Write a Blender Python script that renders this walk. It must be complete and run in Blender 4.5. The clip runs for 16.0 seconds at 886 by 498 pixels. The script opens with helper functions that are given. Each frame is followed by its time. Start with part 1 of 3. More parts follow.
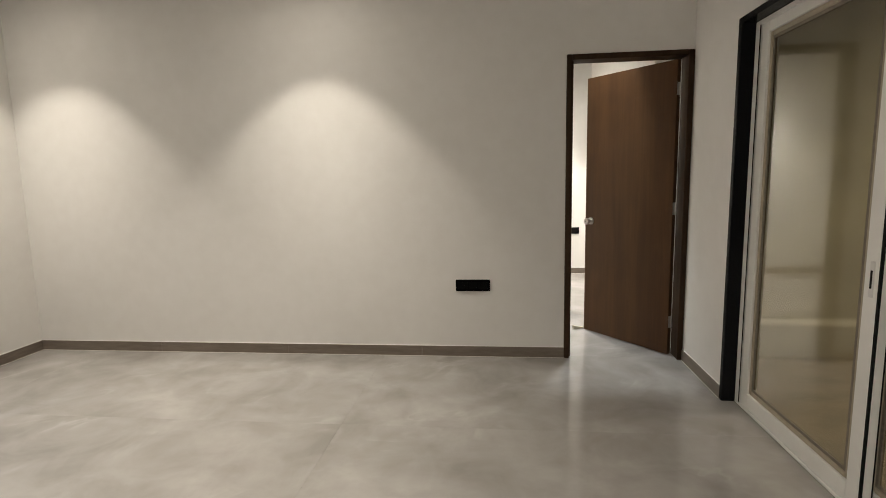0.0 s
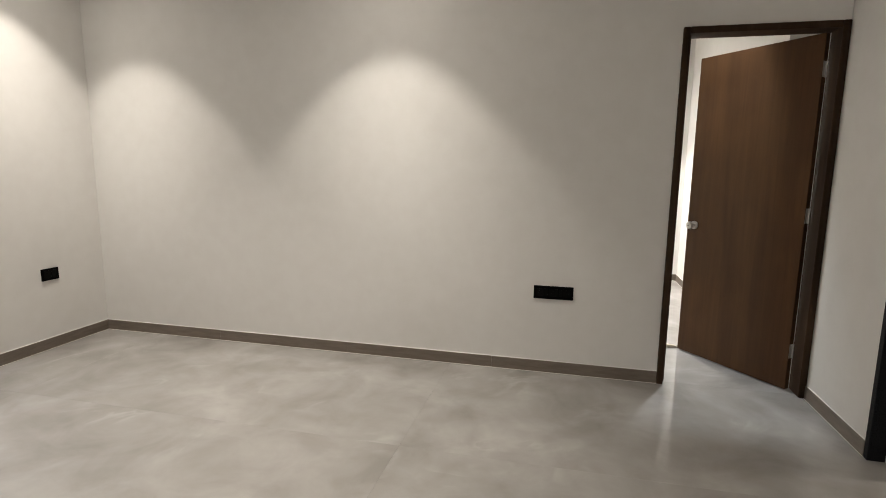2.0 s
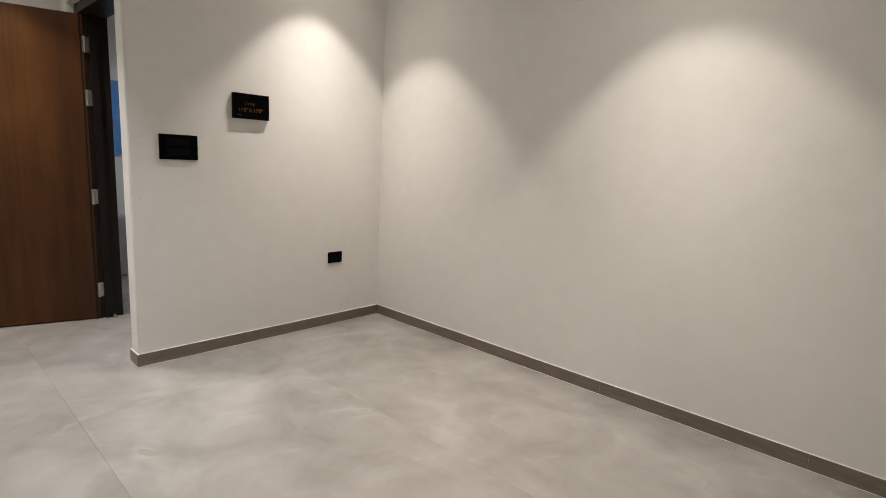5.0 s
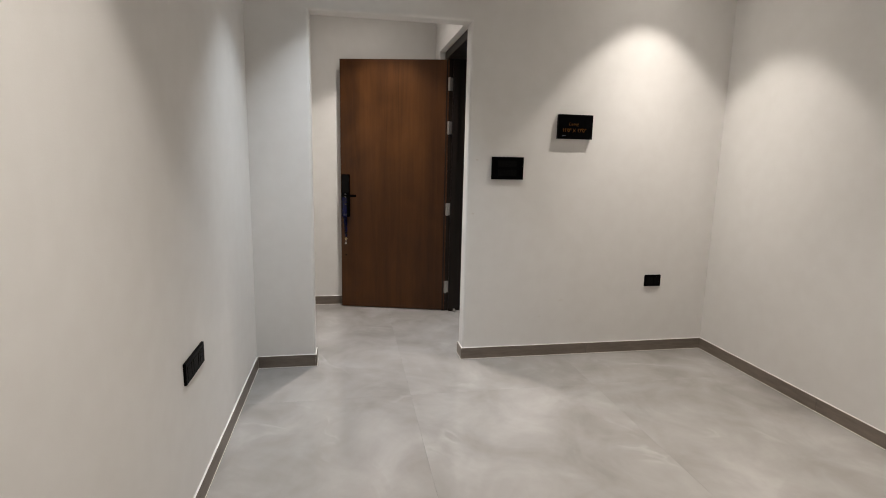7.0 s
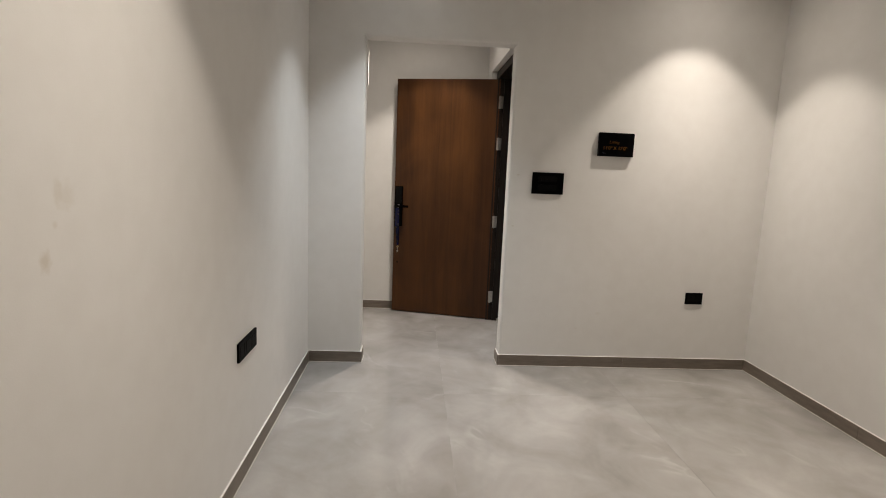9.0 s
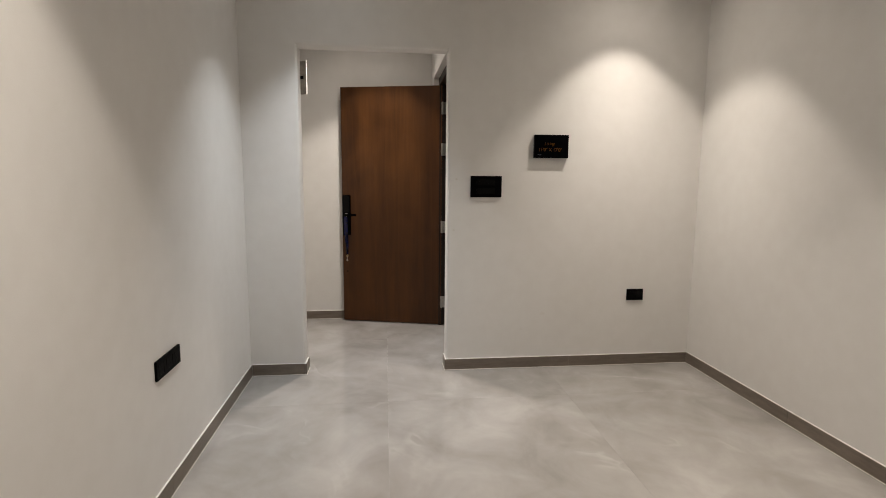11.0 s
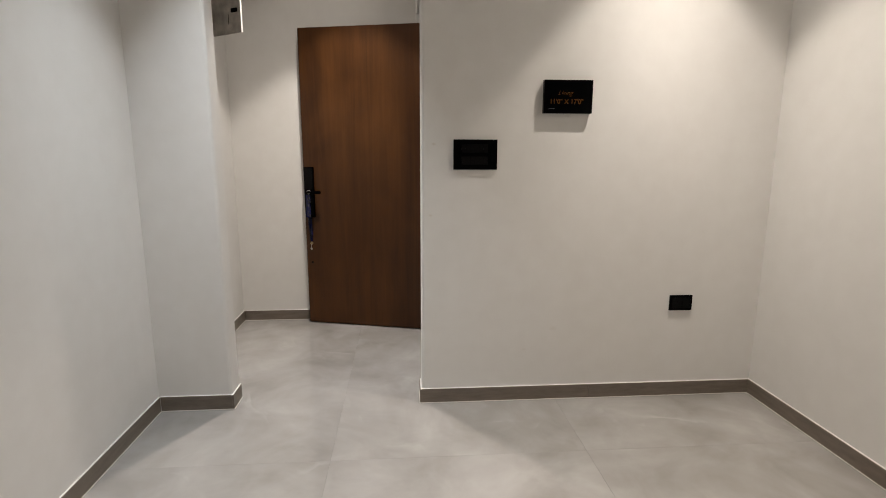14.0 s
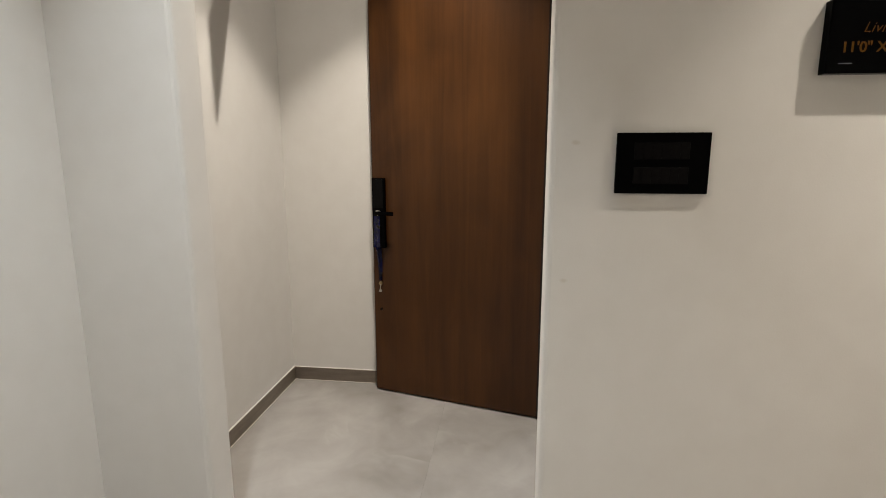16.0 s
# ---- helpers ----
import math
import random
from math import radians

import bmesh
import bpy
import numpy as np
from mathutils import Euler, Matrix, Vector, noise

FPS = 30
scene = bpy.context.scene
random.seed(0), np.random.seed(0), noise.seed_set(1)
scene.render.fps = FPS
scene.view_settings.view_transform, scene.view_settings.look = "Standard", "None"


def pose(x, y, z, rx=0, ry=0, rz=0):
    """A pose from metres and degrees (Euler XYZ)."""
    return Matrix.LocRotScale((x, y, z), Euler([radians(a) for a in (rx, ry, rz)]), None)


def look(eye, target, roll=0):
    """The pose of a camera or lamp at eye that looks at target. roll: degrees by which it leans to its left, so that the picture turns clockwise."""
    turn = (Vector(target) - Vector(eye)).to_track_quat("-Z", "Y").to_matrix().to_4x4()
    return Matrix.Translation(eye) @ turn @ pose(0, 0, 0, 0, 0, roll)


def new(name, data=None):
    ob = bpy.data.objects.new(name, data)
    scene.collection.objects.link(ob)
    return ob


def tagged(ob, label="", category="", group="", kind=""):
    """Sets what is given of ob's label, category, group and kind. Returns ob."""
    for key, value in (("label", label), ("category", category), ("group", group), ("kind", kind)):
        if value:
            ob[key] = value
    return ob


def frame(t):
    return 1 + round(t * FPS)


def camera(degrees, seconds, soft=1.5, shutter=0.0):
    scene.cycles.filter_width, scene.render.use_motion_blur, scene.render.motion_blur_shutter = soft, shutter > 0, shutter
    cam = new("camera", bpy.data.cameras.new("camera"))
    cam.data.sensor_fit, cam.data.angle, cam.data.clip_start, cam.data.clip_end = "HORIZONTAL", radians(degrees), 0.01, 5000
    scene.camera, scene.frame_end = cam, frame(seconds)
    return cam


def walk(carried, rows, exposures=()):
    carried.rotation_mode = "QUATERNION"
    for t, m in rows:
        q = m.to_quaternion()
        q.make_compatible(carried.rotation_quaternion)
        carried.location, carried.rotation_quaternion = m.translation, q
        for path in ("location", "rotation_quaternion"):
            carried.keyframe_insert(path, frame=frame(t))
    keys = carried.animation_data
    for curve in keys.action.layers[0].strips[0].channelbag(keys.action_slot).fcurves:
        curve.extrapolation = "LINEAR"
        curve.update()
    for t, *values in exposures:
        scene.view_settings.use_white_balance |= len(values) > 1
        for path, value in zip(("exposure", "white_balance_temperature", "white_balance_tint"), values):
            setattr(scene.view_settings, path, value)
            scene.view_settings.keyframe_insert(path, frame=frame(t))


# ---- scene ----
cam = camera(80.4, 16.0, soft=0.95)
PATH = [
    (0, (3.835, -0.539, 1.378), (3.621, 1.43, 1.103), -1.2),
    (0.5, (3.801, -0.385, 1.388), (3.64, 1.588, 1.103), -0.6),
    (1, (3.75, -0.266, 1.378), (3.579, 1.706, 1.086), 0.1),
    (1.5, (3.694, -0.209, 1.381), (3.405, 1.744, 1.064), 0.4),
    (2, (3.703, -0.129, 1.375), (3.246, 1.793, 1.065), 0.7),
    (2.5, (3.764, 0.008, 1.358), (3.169, 1.895, 1.065), 1.2),
    (3, (3.794, 0.107, 1.349), (3.135, 1.971, 1.051), 1.5),
    (5.5, (3.469, 0.496, 1.41), (1.89, 1.675, 1.066), 2.7),
    (6, (3.471, 0.564, 1.44), (1.696, 1.419, 1.094), 2.2),
    (6.5, (3.483, 0.611, 1.437), (1.597, 1.186, 1.099), 1.5),
    (7, (3.541, 0.612, 1.437), (1.603, 0.97, 1.095), 1.3),
    (7.5, (3.654, 0.592, 1.424), (1.694, 0.799, 1.086), 1.4),
    (8, (3.755, 0.612, 1.433), (1.788, 0.75, 1.099), 1.9),
    (8.5, (3.791, 0.648, 1.428), (1.82, 0.768, 1.113), 2.3),
    (9, (3.772, 0.747, 1.436), (1.797, 0.864, 1.141), 2.4),
    (11.5, (3.791, 0.998, 1.429), (1.826, 1.255, 1.163), -0.3),
    (12, (3.776, 1.027, 1.423), (1.822, 1.339, 1.133), -0.5),
    (12.5, (3.681, 1.083, 1.408), (1.742, 1.442, 1.072), -0.4),
    (13, (3.428, 1.129, 1.392), (1.498, 1.501, 1.024), -0.1),
    (13.5, (3.116, 1.216, 1.38), (1.174, 1.506, 1.001), 0.2),
    (14, (2.751, 1.328, 1.397), (0.791, 1.479, 1.028), 0.2),
    (14.5, (2.373, 1.331, 1.407), (0.405, 1.286, 1.054), 0.2),
    (15, (2.001, 1.331, 1.404), (0.045, 1.085, 1.066), -0.1),
    (15.5, (1.656, 1.334, 1.415), (-0.282, 0.978, 1.076), -0.1),
    (16, (1.424, 1.32, 1.403), (-0.528, 1.075, 1.043), -0.0),
]
walk(cam, [(t, look(eye, target, roll)) for t, eye, target, roll in PATH], [
    (0.0, 0.22, 6640, 8), (1.5, 0.21, 6640, 8), (2.0, 0.19, 6400, 9), (3.0, 0.14, 6480, 10), (6.0, 0.14, 6500, 10), (6.5, 0.14, 6450, 10.5), (7.0, 0.08, 6290, 11),
    (7.6, 0.03, 6480, 10.5), (9.0, -0.03, 6620, 11), (12.0, 0.0, 6620, 11.5), (13.0, 0.0, 6640, 11.5), (13.5, 0.01, 6640, 12), (14.0, 0.06, 6500, 11), (14.5, 0.11, 6500, 12),
    (15.0, 0.09, 6540, 10), (15.5, 0.09, 6600, 7), (16.0, 0.12, 6740, 9)])


# ---- light ----
world = bpy.data.worlds.new("night")
scene.world = world
world.use_nodes = True
world.node_tree.nodes["Background"].inputs[0].default_value = (0.10, 0.12, 0.16, 1)
world.node_tree.nodes["Background"].inputs[1].default_value = 0.06
CEIL = 3.0


def down_spot(x, y, watts, size, blend, tint, z=CEIL - 0.012):
    lamp = bpy.data.lights.new("downlight_beam", "SPOT")
    lamp.energy, lamp.color = watts, tint
    lamp.spot_size, lamp.spot_blend, lamp.shadow_soft_size = radians(size), blend, 0.03
    ob = new("downlight_beam", lamp)
    ob.location = (x, y, z)
    return ob


WARM, COOL = (1.0, 0.91, 0.80), (0.90, 0.96, 1.0)
NEUTRAL = (1.0, 0.95, 0.885)
DOWNLIGHTS = [
    # x, y, wide beam, its angle, softness, inner beam, stray light, colour
    (0.49, 2.68, 68, 80, 0.32, 90, 14, WARM), (2.52, 2.665, 74, 80, 0.32, 90, 24, WARM),
    (0.50, 0.64, 50, 76, 0.40, 104, 4, (0.885, 0.945, 0.985)), (2.52, 0.64, 78, 79, 0.32, 97, 14, WARM),
    (-0.79, 0.81, 88, 86, 0.34, 87, 25, (1.0, 0.915, 0.815)),
    (4.56, 3.81, 100, 52, 0.6, 60, 0, COOL), (3.70, 6.10, 330, 96, 0.3, 150, 165, NEUTRAL),
    # Unseen dining-side lamp, added as fill for the north and east walls.
    (3.45, -1.95, 130, 80, 0.6, 220, 180, NEUTRAL),
    # Added lobby lamp, out of view, to brighten the blue panel there.
    (-1.9, 2.5, 19, 120, 0.5, 40, 0, COOL),
]
for x, y, wide, angle, soft, inner, stray, tint in DOWNLIGHTS:
    down_spot(x, y, wide, angle, soft, tint)
    down_spot(x, y, inner, angle * 0.86, 1.0, tint)
    if stray:
        down_spot(x, y, stray, 156, 1.0, tint)
# Unseen balcony lamps, added to brighten what shows through the glass.
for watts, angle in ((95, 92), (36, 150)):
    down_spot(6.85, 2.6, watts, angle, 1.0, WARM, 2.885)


# ---- materials ----
def material(name, base=(0.8, 0.8, 0.8), rough=0.5, metal=0.0):
    mat = bpy.data.materials.new(name)
    mat.use_nodes = True
    b = mat.node_tree.nodes["Principled BSDF"]
    b.inputs["Base Color"].default_value = (*base, 1)
    b.inputs["Roughness"].default_value = rough
    b.inputs["Metallic"].default_value = metal
    return mat, mat.node_tree, b


def node(tree, kind, **values):
    n = tree.nodes.new(kind)
    for key, value in values.items():
        n.inputs[key.replace("_", " ")].default_value = value
    return n


def coords(tree, scale=(1, 1, 1), shift=None):
    tc = tree.nodes.new("ShaderNodeTexCoord")
    mp = tree.nodes.new("ShaderNodeMapping")
    mp.inputs["Scale"].default_value = scale
    tree.links.new(tc.outputs["Object"], mp.inputs["Vector"])
    if shift is not None:
        tree.links.new(shift, mp.inputs["Location"])
    return mp.outputs["Vector"]


def noise_tex(tree, vec, scale, detail=4.0, rough=0.5, warp=0.0):
    n = node(tree, "ShaderNodeTexNoise", Scale=scale, Detail=detail, Roughness=rough, Distortion=warp)
    tree.links.new(vec, n.inputs["Vector"])
    return n.outputs["Fac"]


def ramp(tree, fac, stops):
    r = tree.nodes.new("ShaderNodeValToRGB")
    while len(r.color_ramp.elements) < len(stops):
        r.color_ramp.elements.new(0.5)
    for e, (at, c) in zip(r.color_ramp.elements, stops):
        e.position = at
        e.color = (*c, 1) if len(c) == 3 else c
    tree.links.new(fac, r.inputs["Fac"])
    return r.outputs["Color"]


def mix(tree, a, b, fac, blend="MIX"):
    m = tree.nodes.new("ShaderNodeMix")
    m.data_type, m.blend_type = "RGBA", blend
    for socket, v in ((m.inputs["Factor"], fac), (m.inputs["A"], a), (m.inputs["B"], b)):
        if hasattr(v, "links"):
            tree.links.new(v, socket)
        else:
            socket.default_value = v if isinstance(v, float) else (*v, 1)
    return m.outputs["Result"]


def bump(tree, b, height, strength, distance):
    n = node(tree, "ShaderNodeBump", Strength=strength, Distance=distance)
    tree.links.new(height, n.inputs["Height"])
    tree.links.new(n.outputs["Normal"], b.inputs["Normal"])


def mask_spot(tree, centre, radius, stretch=(1, 1, 1)):
    """A soft blot round a point of the wall, with a torn edge."""
    tc = tree.nodes.new("ShaderNodeTexCoord")
    sub = tree.nodes.new("ShaderNodeVectorMath")
    sub.operation = "SUBTRACT"
    sub.inputs[1].default_value = centre
    tree.links.new(tc.outputs["Object"], sub.inputs[0])
    mul = tree.nodes.new("ShaderNodeVectorMath")
    mul.operation = "MULTIPLY"
    mul.inputs[1].default_value = [s / radius for s in stretch]
    tree.links.new(sub.outputs[0], mul.inputs[0])
    length = tree.nodes.new("ShaderNodeVectorMath")
    length.operation = "LENGTH"
    tree.links.new(mul.outputs[0], length.inputs[0])
    n = noise_tex(tree, tc.outputs["Object"], 55.0, 3.0)
    add = tree.nodes.new("ShaderNodeMath")
    add.operation = "MULTIPLY_ADD"
    tree.links.new(n, add.inputs[0])
    add.inputs[1].default_value = 0.7
    tree.links.new(length.outputs["Value"], add.inputs[2])
    return ramp(tree, add.outputs[0], [(0.55, (1, 1, 1)), (1.0, (0, 0, 0))])


def wall_paint(name, smudges=()):
    mat, tree, b = material(name, rough=0.62)
    v = coords(tree)
    big = noise_tex(tree, v, 0.9, 3.0)
    small = noise_tex(tree, v, 9.0, 5.0)
    c = ramp(tree, big, [(0.3, (0.745, 0.725, 0.695)), (0.7, (0.785, 0.77, 0.745))])
    c = mix(tree, c, ramp(tree, small, [(0.35, (0.72, 0.70, 0.67)), (0.65, (0.78, 0.765, 0.74))]), 0.35)
    for centre, radius, stretch, amount in smudges:
        m = mask_spot(tree, centre, radius, stretch)
        f = tree.nodes.new("ShaderNodeMath")
        f.operation = "MULTIPLY"
        tree.links.new(m, f.inputs[0])
        f.inputs[1].default_value = amount
        c = mix(tree, c, (0.46, 0.38, 0.26), f.outputs[0])
    tree.links.new(c, b.inputs["Base Color"])
    b.inputs["Specular IOR Level"].default_value = 0.35
    roller = noise_tex(tree, v, 220.0, 3.0)
    wave = noise_tex(tree, v, 3.0, 2.0)
    h = tree.nodes.new("ShaderNodeMath")
    h.operation = "MULTIPLY_ADD"
    tree.links.new(wave, h.inputs[0])
    h.inputs[1].default_value = 4.0
    tree.links.new(roller, h.inputs[2])
    bump(tree, b, h.outputs[0], 0.12, 0.002)
    return mat


PAINT = wall_paint("off_white_emulsion")
PAINT_SOUTH = wall_paint("off_white_emulsion_smudged", [
    ((2.676, 0.0, 1.217), 0.034, (1, 1, 0.8), 0.38), ((2.60, 0.0, 1.35), 0.06, (1, 1, 1), 0.16),
    ((2.625, 0.0, 1.36), 0.03, (1, 1, 0.5), 0.15), ((2.64, 0.0, 1.29), 0.016, (1, 1, 1), 0.2), ((2.85, 0.0, 1.22), 0.05, (1, 1, 1), 0.2)])
PAINT_WEST = wall_paint("off_white_emulsion_marked", [
    ((0.0, 2.16, 0.42), 0.022, (1, 0.5, 1), 0.12), ((0.0, 1.49, 1.43), 0.012, (1, 0.6, 1), 0.28),
    ((0.0, 1.475, 1.06), 0.012, (1, 0.6, 1), 0.25), ((0.0, 2.0, 0.30), 0.014, (1, 0.6, 1), 0.10)])


def slanted(tree, shift):
    v = coords(tree, (1, 1, 1), shift)
    turn = tree.nodes.new("ShaderNodeMapping")
    turn.vector_type = "TEXTURE"
    turn.inputs["Rotation"].default_value = (0, 0, radians(28))
    turn.inputs["Scale"].default_value = (1.15, 0.7, 1.0)
    tree.links.new(v, turn.inputs["Vector"])
    return turn.outputs["Vector"]


def floor_tile_mat():
    mat, tree, b = material("grey_marbled_porcelain", rough=0.12)
    info = tree.nodes.new("ShaderNodeObjectInfo")
    mul = tree.nodes.new("ShaderNodeVectorMath")
    mul.operation = "SCALE"
    tree.links.new(info.outputs["Random"], mul.inputs[0])
    mul.inputs["Scale"].default_value = 37.0
    geo = tree.nodes.new("ShaderNodeNewGeometry")
    whole = geo.outputs["Position"]
    v = coords(tree, shift=mul.outputs[0])
    skew = slanted(tree, mul.outputs[0])
    cloud = noise_tex(tree, whole, 1.9, 4.5, 0.52, 0.7)
    patch = noise_tex(tree, v, 3.2, 5.0, 0.55, 0.5)
    c = ramp(tree, cloud, [(0.32, (0.258, 0.241, 0.227)), (0.50, (0.327, 0.309, 0.294)), (0.68, (0.427, 0.408, 0.394))])
    c = mix(tree, c, ramp(tree, patch, [(0.34, (0.262, 0.243, 0.228)), (0.68, (0.427, 0.407, 0.389))]), 0.42)
    wisp = noise_tex(tree, skew, 2.0, 3.5, 0.5, 0.8)
    wisps = ramp(tree, wisp, [(0.45, (0, 0, 0)), (0.515, (0.55, 0.55, 0.55)), (0.545, (0, 0, 0))])
    where = ramp(tree, noise_tex(tree, v, 2.6, 3.0), [(0.54, (0, 0, 0)), (0.70, (0.55, 0.55, 0.55))])
    both = mix(tree, wisps, where, 1.0, "MULTIPLY")
    c = mix(tree, c, (0.56, 0.545, 0.52), both)
    tree.links.new(c, b.inputs["Base Color"])
    r = ramp(tree, patch, [(0.3, (0.05, 0.05, 0.05)), (0.7, (0.10, 0.10, 0.10))])
    tree.links.new(r, b.inputs["Roughness"])
    bump(tree, b, noise_tex(tree, v, 5.0, 2.0), 0.05, 0.002)
    return mat


TILE = floor_tile_mat()
GROUT, _t, _b = material("grey_grout", (0.46, 0.44, 0.42), 0.9)


def skirting_mat():
    mat, tree, b = material("grey_brown_skirting_tile", rough=0.38)
    v = coords(tree, (1, 1, 6))
    c = ramp(tree, noise_tex(tree, v, 7.0, 6.0, 0.65), [(0.3, (0.14, 0.113, 0.088)), (0.7, (0.208, 0.172, 0.139))])
    tree.links.new(c, b.inputs["Base Color"])
    return mat


SKIRT = skirting_mat()


def wood(name, dark, mid, light, rough, band=9.0):
    mat, tree, b = material(name, rough=rough)
    broad = noise_tex(tree, coords(tree, (band, band, 0.28)), 1.0, 3.0, 0.5, 0.4)
    fine = noise_tex(tree, coords(tree, (90, 90, 1.6)), 1.0, 6.0, 0.65, 0.3)
    cathedral = noise_tex(tree, coords(tree, (16, 16, 0.9)), 1.0, 5.0, 0.6, 1.2)
    c = ramp(tree, broad, [(0.34, dark), (0.5, mid), (0.66, light)])
    c = mix(tree, c, ramp(tree, cathedral, [(0.38, dark), (0.62, light)]), 0.35)
    clouds = noise_tex(tree, coords(tree, (3.2, 3.2, 1.7)), 1.0, 3.0, 0.55, 0.6)
    c = mix(tree, c, ramp(tree, clouds, [(0.34, dark), (0.52, mid), (0.70, light)]), 0.38)
    c = mix(tree, c, ramp(tree, fine, [(0.35, (0.55, 0.5, 0.45)), (0.6, (1, 1, 1))]), 0.20, "MULTIPLY")
    tree.links.new(c, b.inputs["Base Color"])
    bump(tree, b, fine, 0.10, 0.001)
    return mat


VENEER = wood("walnut_veneer", (0.028, 0.0099, 0.0027), (0.061, 0.0223, 0.0056), (0.100, 0.0387, 0.0098), 0.36, 4.5)
LAMINATE = wood("brown_laminate", (0.056, 0.0250, 0.0088), (0.082, 0.0375, 0.0135), (0.116, 0.0550, 0.0208), 0.40, 5.0)
DARKWOOD = wood("dark_stained_frame", (0.007, 0.0042, 0.003), (0.013, 0.008, 0.0055), (0.022, 0.0135, 0.009), 0.45)
FRAMEWOOD = wood("brown_door_frame", (0.026, 0.0145, 0.008), (0.048, 0.0275, 0.015), (0.078, 0.047, 0.027), 0.6)


def speckled(name, base, spread, rough, scale, metal=0.0):
    mat, tree, b = material(name, base, rough, metal)
    lo, hi = [max(0.0, x * (1 - spread)) for x in base], [x * (1 + spread) for x in base]
    v = coords(tree)
    tree.links.new(ramp(tree, noise_tex(tree, v, scale, 5.0), [(0.3, lo), (0.7, hi)]), b.inputs["Base Color"])
    return mat


GRANITE = speckled("black_granite", (0.012, 0.012, 0.013), 0.5, 0.25, 180.0)
UPVC = speckled("white_upvc", (0.84, 0.83, 0.80), 0.03, 0.35, 6.0)
# Bead colour is browned to carry the shade of the deep glazing recess.
SHADED_BEAD = speckled("recess_shade_glazing_bead", (0.40, 0.345, 0.26), 0.12, 0.6, 40.0)
UPSTAND = speckled("drab_upstand_paint", (0.50, 0.46, 0.37), 0.10, 0.75, 5.0)
GASKET = speckled("brown_glazing_gasket", (0.20, 0.17, 0.13), 0.2, 0.7, 60.0)
RUBBER = speckled("black_gasket", (0.02, 0.02, 0.02), 0.2, 0.8, 90.0)
MATT_BLACK = speckled("black_polycarbonate", (0.0014, 0.0014, 0.0016), 0.2, 0.42, 120.0)
GLOSS_BLACK = speckled("black_acrylic", (0.0014, 0.0014, 0.0016), 0.2, 0.16, 60.0)
MODULE_BLACK = speckled("charcoal_switch_module", (0.0060, 0.0056, 0.0056), 0.2, 0.42, 120.0)
STEEL = speckled("brushed_steel", (0.55, 0.53, 0.50), 0.1, 0.28, 160.0, 1.0)
BRASS = speckled("dull_brass", (0.42, 0.33, 0.18), 0.2, 0.35, 90.0, 1.0)
GOLD = speckled("gold_print", (0.155, 0.067, 0.0105), 0.15, 0.34, 90.0, 0.85)
PALE_PRINT = speckled("pale_print", (0.12, 0.13, 0.16), 0.1, 0.5, 90.0)
GALVANISED = speckled("dusty_galvanised_sheet", (0.40, 0.375, 0.34), 0.35, 0.6, 12.0, 0.10)
WHITE_METAL = speckled("white_powder_coat", (0.74, 0.73, 0.71), 0.03, 0.4, 20.0)
BLUE_FILM = speckled("blue_protective_film", (0.0018, 0.0034, 0.048), 0.5, 0.10, 30.0)
# Lightened blue: the glow of a luminous patch is put into this colour.
LUMINOUS_BLUE = speckled("luminous_blue_panel", (0.10, 0.27, 0.62), 0.15, 0.5, 8.0)
GREY_PANEL = speckled("grey_panel", (0.35, 0.34, 0.33), 0.1, 0.5, 8.0)
BALCONY_TILE = speckled("brown_balcony_tile", (0.30, 0.25, 0.19), 0.2, 0.5, 5.0)
FACADE = speckled("dull_olive_render", (0.43, 0.39, 0.29), 0.15, 0.8, 2.5)
WHITEWASH = speckled("pale_parapet_paint", (0.72, 0.69, 0.62), 0.06, 0.7, 5.0)
for black in (GRANITE, MATT_BLACK, GLOSS_BLACK, MODULE_BLACK, RUBBER):
    black.node_tree.nodes["Principled BSDF"].inputs["Specular IOR Level"].default_value = 0.03
for timber in (VENEER, LAMINATE, DARKWOOD, FRAMEWOOD):
    timber.node_tree.nodes["Principled BSDF"].inputs["Specular IOR Level"].default_value = 0.10 if timber is FRAMEWOOD else 0.28
_t = BLUE_FILM.node_tree
bump(_t, _t.nodes["Principled BSDF"], noise_tex(_t, coords(_t, (1, 1, 0.4)), 70.0, 2.0), 0.9, 0.006)
GLASS, _t, _b = material("tinted_glass", (0.80, 0.76, 0.60), 0.075)
_b.inputs["Transmission Weight"].default_value = 1.0
_b.inputs["IOR"].default_value = 1.5
GLOW, _t, _b = material("downlight_lens", (0.9, 0.9, 0.88), 0.4)
_b.inputs["Emission Color"].default_value = (1.0, 0.93, 0.84, 1)
_b.inputs["Emission Strength"].default_value = 6.0


# ---- building blocks ----
def add_box(bm, x0, x1, y0, y1, z0, z1, bevel=0.0, seg=1):
    made = bmesh.ops.create_cube(bm, size=1.0)["verts"]
    for v in made:
        v.co = Vector((x0 + (v.co.x + 0.5) * (x1 - x0), y0 + (v.co.y + 0.5) * (y1 - y0), z0 + (v.co.z + 0.5) * (z1 - z0)))
    if bevel:
        edges = list({e for v in made for e in v.link_edges})
        bmesh.ops.bevel(bm, geom=edges, offset=bevel, segments=seg, profile=0.6, affect="EDGES")
    return bm


def box(*args, **kw):
    return add_box(bmesh.new(), *args, **kw)


